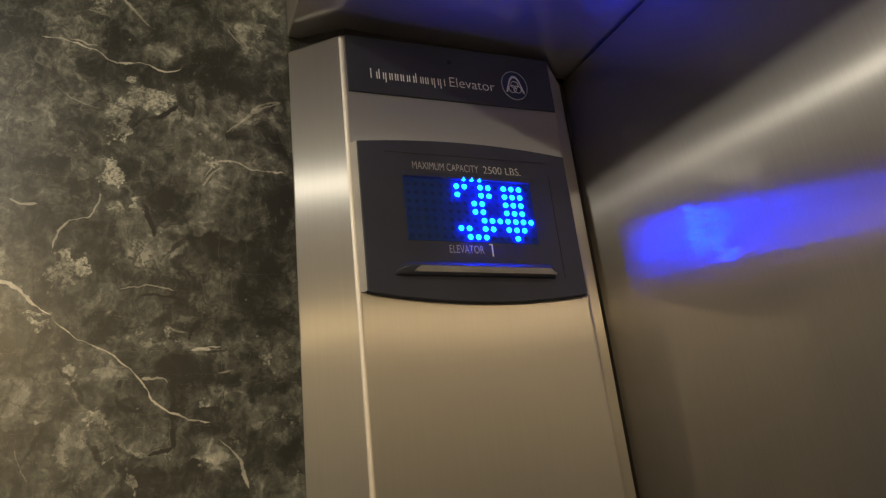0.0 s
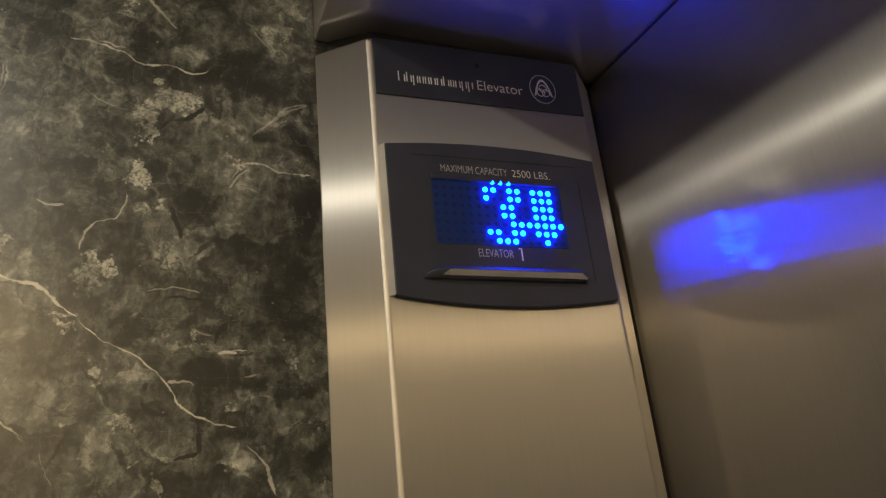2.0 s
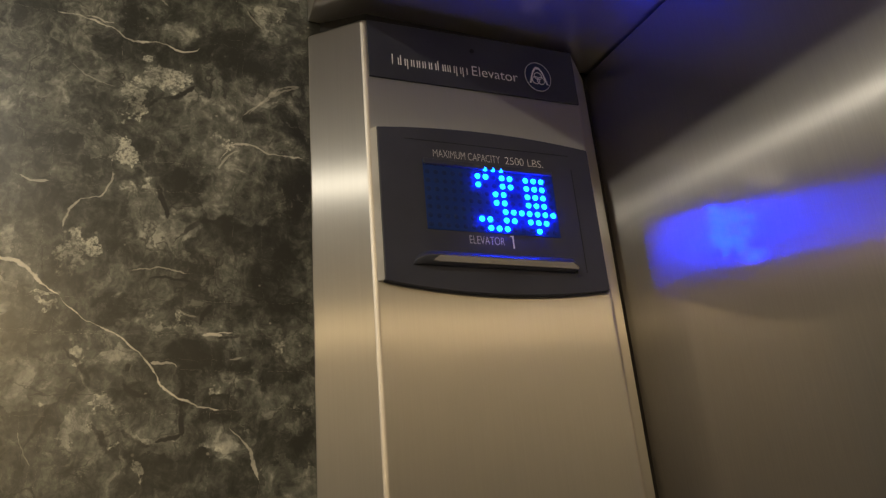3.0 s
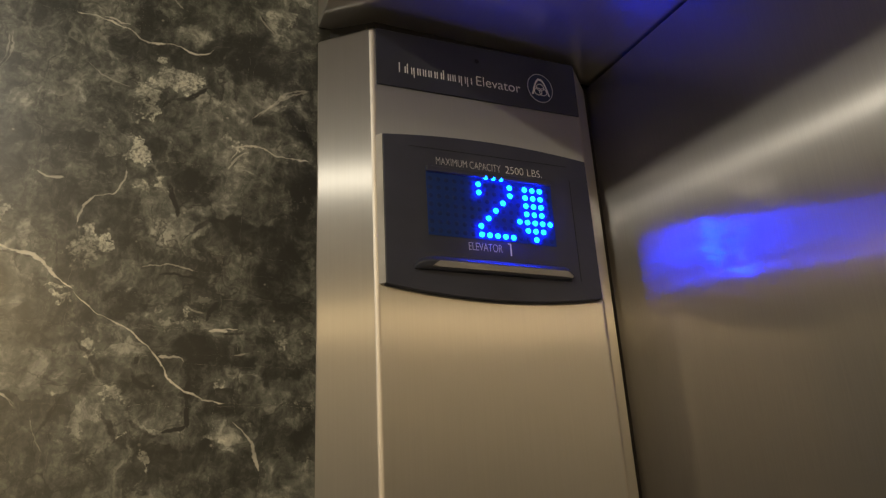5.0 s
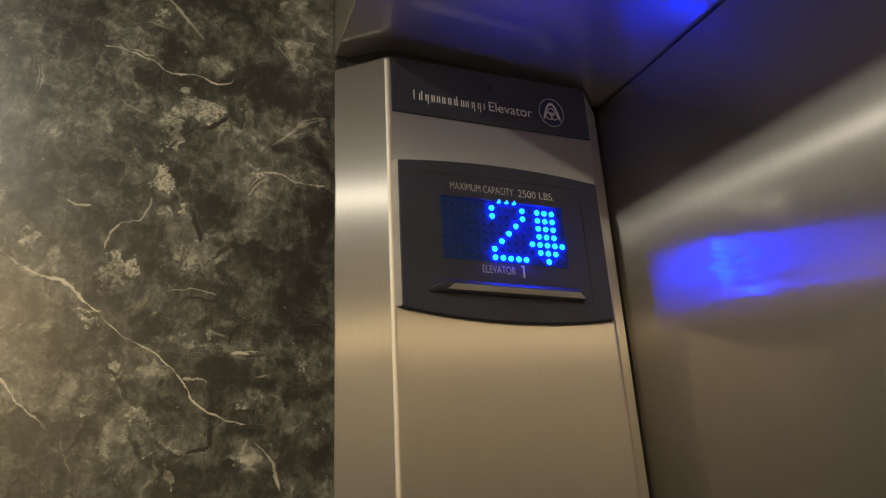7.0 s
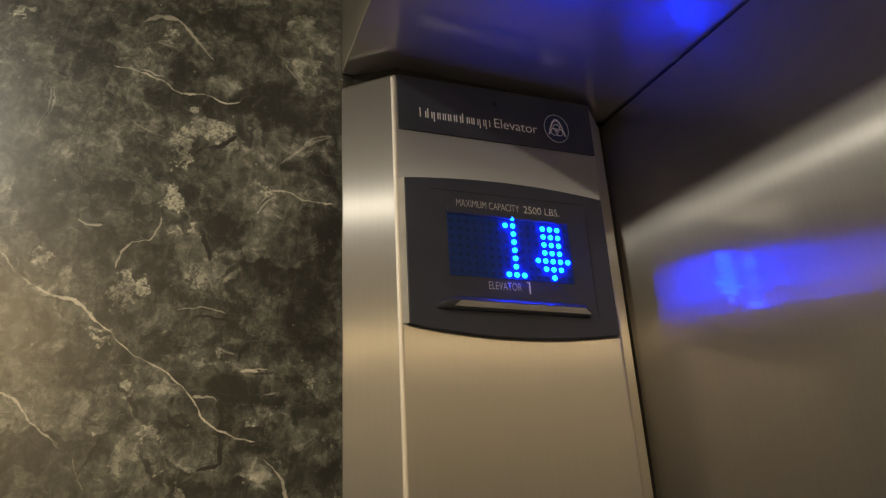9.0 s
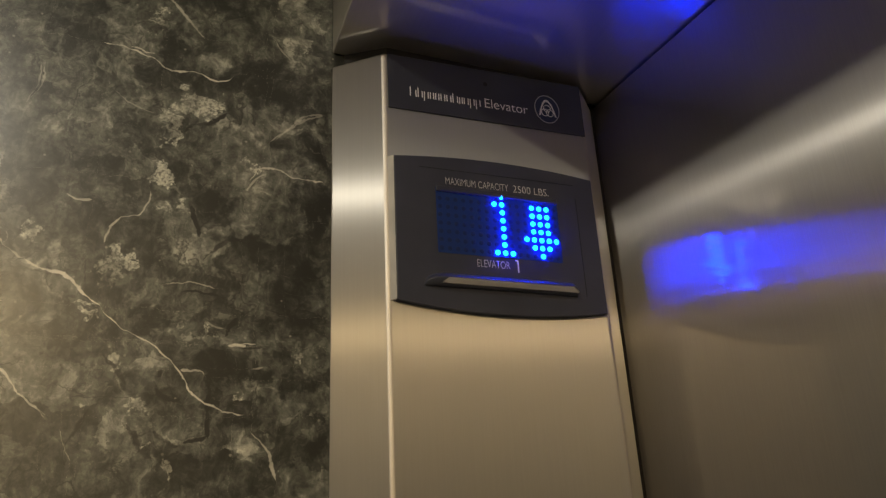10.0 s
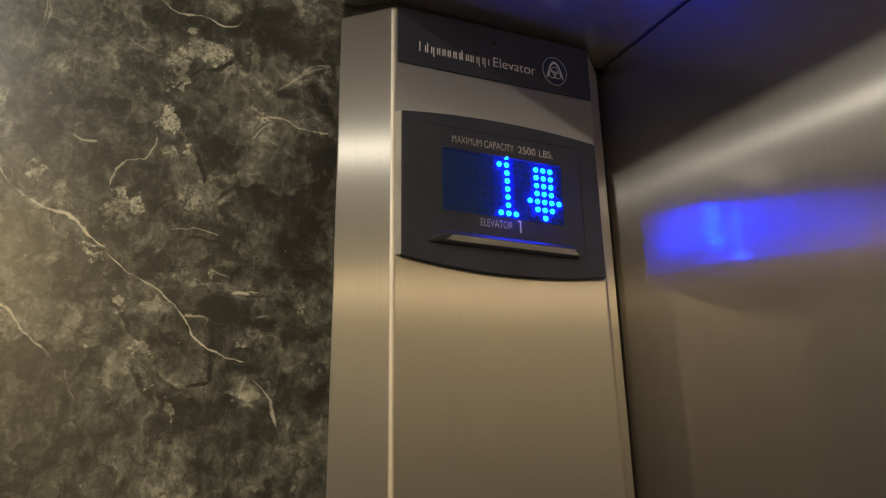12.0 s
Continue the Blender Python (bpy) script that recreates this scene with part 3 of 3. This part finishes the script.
def arc_outline(x0, x1, zb, zt, drop, rise, steps=18):
    low = [(x0 + (x1 - x0) * k / steps, zb - drop * (1 - (2 * k / steps - 1) ** 2)) for k in range(steps + 1)]
    top = [(x1 - (x1 - x0) * k / steps, zt + rise * (1 - (2 * k / steps - 1) ** 2)) for k in range(steps + 1)]
    return low + top


plate = part("plate", prism_bm(arc_outline(0.2570, 0.4470, 1.8480, 1.9770, 0.0075, 0.0060), "y", IY, PY + 0.001, 0.0007, 2), PLATE, ind)
for name, xa, xb in (("side_trim", 0.2525, 0.2568), ("side_trim", 0.4495, 0.4472)):
    part(name, prism_bm([(xa, PY + 0.0005), (xb, IY + 0.0004), (xb, PY + 0.0005)], "z", 1.8485, 1.9775, 0.0003, 1), SILVER, ind, "silver edge trim")
# the inset lens: a hairline groove round it
GY = IY - 0.00015
groove = part("groove", box_bm(0.2790, 0.4270, GY, IY + 0.0003, 1.9688, 1.9693), LINE, ind, "dark hairline joint")
part("groove", box_bm(0.4277, 0.4283, GY, IY + 0.0003, 1.8620, 1.9560), LINE, ind, "dark hairline joint")
# display window
WX0, WX1, WZ0, WZ1 = 0.2930, 0.4080, 1.8912, 1.9510
screen = part("screen", box_bm(WX0, WX1, IY - 0.0004, IY + 0.0004, WZ0, WZ1), SCREEN, ind, "blue-tinted dot matrix display")
part("bezel_lip", box_bm(WX0 + 0.0002, WX1 - 0.0002, IY - 0.0022, IY + 0.0004, 1.9470, 1.9522, 0.0009, 3), PLATE, ind)
COL0, ROW0, CP, RP = 0.2962, 1.9483, 0.00716, 0.00756
LEDY = IY - 0.0004


def led_mesh(name, r, depth, material):
    bm = bmesh.new()
    rings = [[bm.verts.new((r * c * math.cos(a), -depth * s, r * c * math.sin(a))) for a in [2 * math.pi * k / 12 for k in range(12)]]
             for c, s in ((1.0, 0.0), (0.92, 0.45), (0.62, 0.85))]
    tip = bm.verts.new((0, -depth, 0))
    for lo, hi in zip(rings, rings[1:]):
        for k in range(12):
            bm.faces.new((lo[k], lo[(k + 1) % 12], hi[(k + 1) % 12], hi[k]))
    for k in range(12):
        bm.faces.new((rings[-1][k], rings[-1][(k + 1) % 12], tip))
    bm.faces.new(rings[0][::-1])
    return mesh_of(name, bm, material, smooth=True)


def cell(col, row, y):
    """Place of a dot of the matrix, in the indicator's space."""
    return (COL0 + col * CP - 0.350, y - PY, ROW0 - row * RP - 1.845)


dot_off = led_mesh("led", 0.0021, 0.0002, LED_OFF)
for row in range(8):
    for col in range(16):
        ob = new("led", dot_off)
        ob.location = cell(col, row, LEDY)
        ob.parent = ind
dot_on = led_mesh("lit_led", 0.0024, 0.0018, LED_ON)
ARROW = [(c, r) for r in (1, 2, 3, 4) for c in (12, 13, 14)] + [(c, 5) for c in (11, 12, 13, 14, 15)] + [(c, 6) for c in (12, 13, 14)] + [(13, 7)]
for c, r in ARROW:
    ob = new("lit_led", dot_on)
    ob.location = cell(c, r, LEDY - 0.0001)
    ob.parent = ind
    tagged(ob, "glowing blue light dot")
THREE = ["789", "67 9A", "6 9A", "89", "89", "9A", "67 9A", "789"]
TWO = ["789", "6A", "6A", "9", "8", "7", "6", "6789A"]
ONE = ["8", "78", "8", "8", "8", "8", "8", "789"]


def cells(rows):
    return [(int(ch, 16), r) for r, line in enumerate(rows) for ch in line if ch != " "]


def nearest_moves(start, goal):
    """For every dot of one figure the cell that it takes in the next, all cells of the next being taken."""
    free, out = list(goal), [None] * len(start)
    for target in sorted(goal, key=lambda g: min(abs(g[0] - s[0]) + abs(g[1] - s[1]) for s in start)):
        k = min((n for n in range(len(start)) if out[n] is None), key=lambda n: abs(start[n][0] - target[0]) + abs(start[n][1] - target[1]))
        out[k] = target
    return [o or min(goal, key=lambda g: abs(g[0] - s[0]) + abs(g[1] - s[1])) for o, s in zip(out, start)]


first = cells(THREE)
second = nearest_moves(first, cells(TWO))
third = nearest_moves(second, cells(ONE))
figure_dots = []
for k, (c, r) in enumerate(first):
    ob = new("lit_led", dot_on)
    ob.location = cell(c, r, LEDY - 0.0001)
    ob.parent = ind
    figure_dots.append(tagged(ob, "glowing blue light dot of the floor number"))

# print on the indicator
lettering("lettering", "MAXIMUM CAPACITY", 0.3025, 1.9548, IY - 0.0002, 0.0068, 0.0590, GREY_PRINT, ind, "grey printed words")
lettering("lettering", "2500 LBS.", 0.3660, 1.9548, IY - 0.0002, 0.0068, 0.0350, WHITE, ind, "white printed capacity", bold=-0.014)
lettering("lettering", "ELEVATOR", 0.3270, 1.8812, IY - 0.0002, 0.0068, 0.0300, GREY_PRINT, ind, "grey printed word")
figure = prism_bm([(0.3640, 1.8790), (0.3652, 1.8790), (0.3652, 1.8900), (0.3622, 1.8900), (0.3622, 1.8890), (0.3640, 1.8890)], "y", IY - 0.0002, IY + 0.0001)
part("lettering", figure, WHITE, ind, "pale printed figure 1")

# ledge under the display: sloping hood, satin face
hood = bmesh.new()
sections = []
Z0 = 1.8614


def ease(u, reach):
    """Rises from 0 to 1 along a quarter circle."""
    t = min(1.0, max(0.0, u / reach))
    return math.sqrt(1 - (1 - t) ** 2)


for k in range(41):
    u = (k / 40) ** 1.3 if k < 20 else 1 - (1 - (20 / 40) ** 1.3) * ((40 - k) / 20) ** 1.3
    x = 0.2795 + (0.4190 - 0.2795) * u
    e = max(0.04, min(ease(u, 0.13), ease(1 - u, 0.035)))
    prof = [(IY + 0.0004, Z0 + 0.0015 + 0.0105 * e), (IY - 0.0022 * e, Z0 + 0.0010 + 0.0100 * e), (IY - 0.0050 * e, Z0 + 0.0082 * e), (IY - 0.0066 * e, Z0 + 0.0070 * e),
            (IY - 0.0071 * e, Z0 + 0.0062 * e), (IY - 0.0066 * e, Z0 + 0.0052 * e), (IY - 0.0044 * e, Z0 + 0.0003), (IY + 0.0004, Z0 - 0.0004)]
    sections.append([hood.verts.new((x, y, z)) for y, z in prof])
for a, b in zip(sections, sections[1:]):
    for i in range(8):
        j = (i + 1) % 8
        hood.faces.new((a[i], a[j], b[j], b[i]))
hood.faces.new(sections[0][::-1])
hood.faces.new(sections[-1])
ledge = part("ledge", hood, GLOSS_PLATE, ind, "dark moulded ledge", smooth=True)
face = bmesh.new()
quads = []
for k in range(25):
    u = k / 24
    x = 0.2935 + (0.4172 - 0.2935) * u
    e = max(0.05, min(ease(u, 0.06), ease(1 - u, 0.045)))
    mid = Z0 + 0.0036
    quads.append([face.verts.new((x, y, z)) for y, z in ((IY - 0.0072, mid - 0.0020 + 0.0044 * e), (IY - 0.0060, mid - 0.0023), (IY - 0.0040, mid - 0.0023), (IY - 0.0052, mid - 0.0020 + 0.0044 * e))])
for a, b in zip(quads, quads[1:]):
    for i in range(4):
        j = (i + 1) % 4
        face.faces.new((a[i], a[j], b[j], b[i]))
face.faces.new(quads[0][::-1])
face.faces.new(quads[-1])
part("ledge_face", face, LEDGE_FACE, ledge, "satin grey strip")


# ---- what moves: the dots of the floor number change from 3 to 2 to 1 ----
def motions():
    for ob, a, b, c in zip(figure_dots, first, second, third):
        at = [Matrix.Translation(cell(*p, LEDY - 0.0001)) for p in (a, b, c)]
        walk(ob, [(0.0, at[0]), (3.95, at[0]), (4.0, at[1]), (7.45, at[1]), (7.5, at[2]), (12.0, at[2])])


motions()
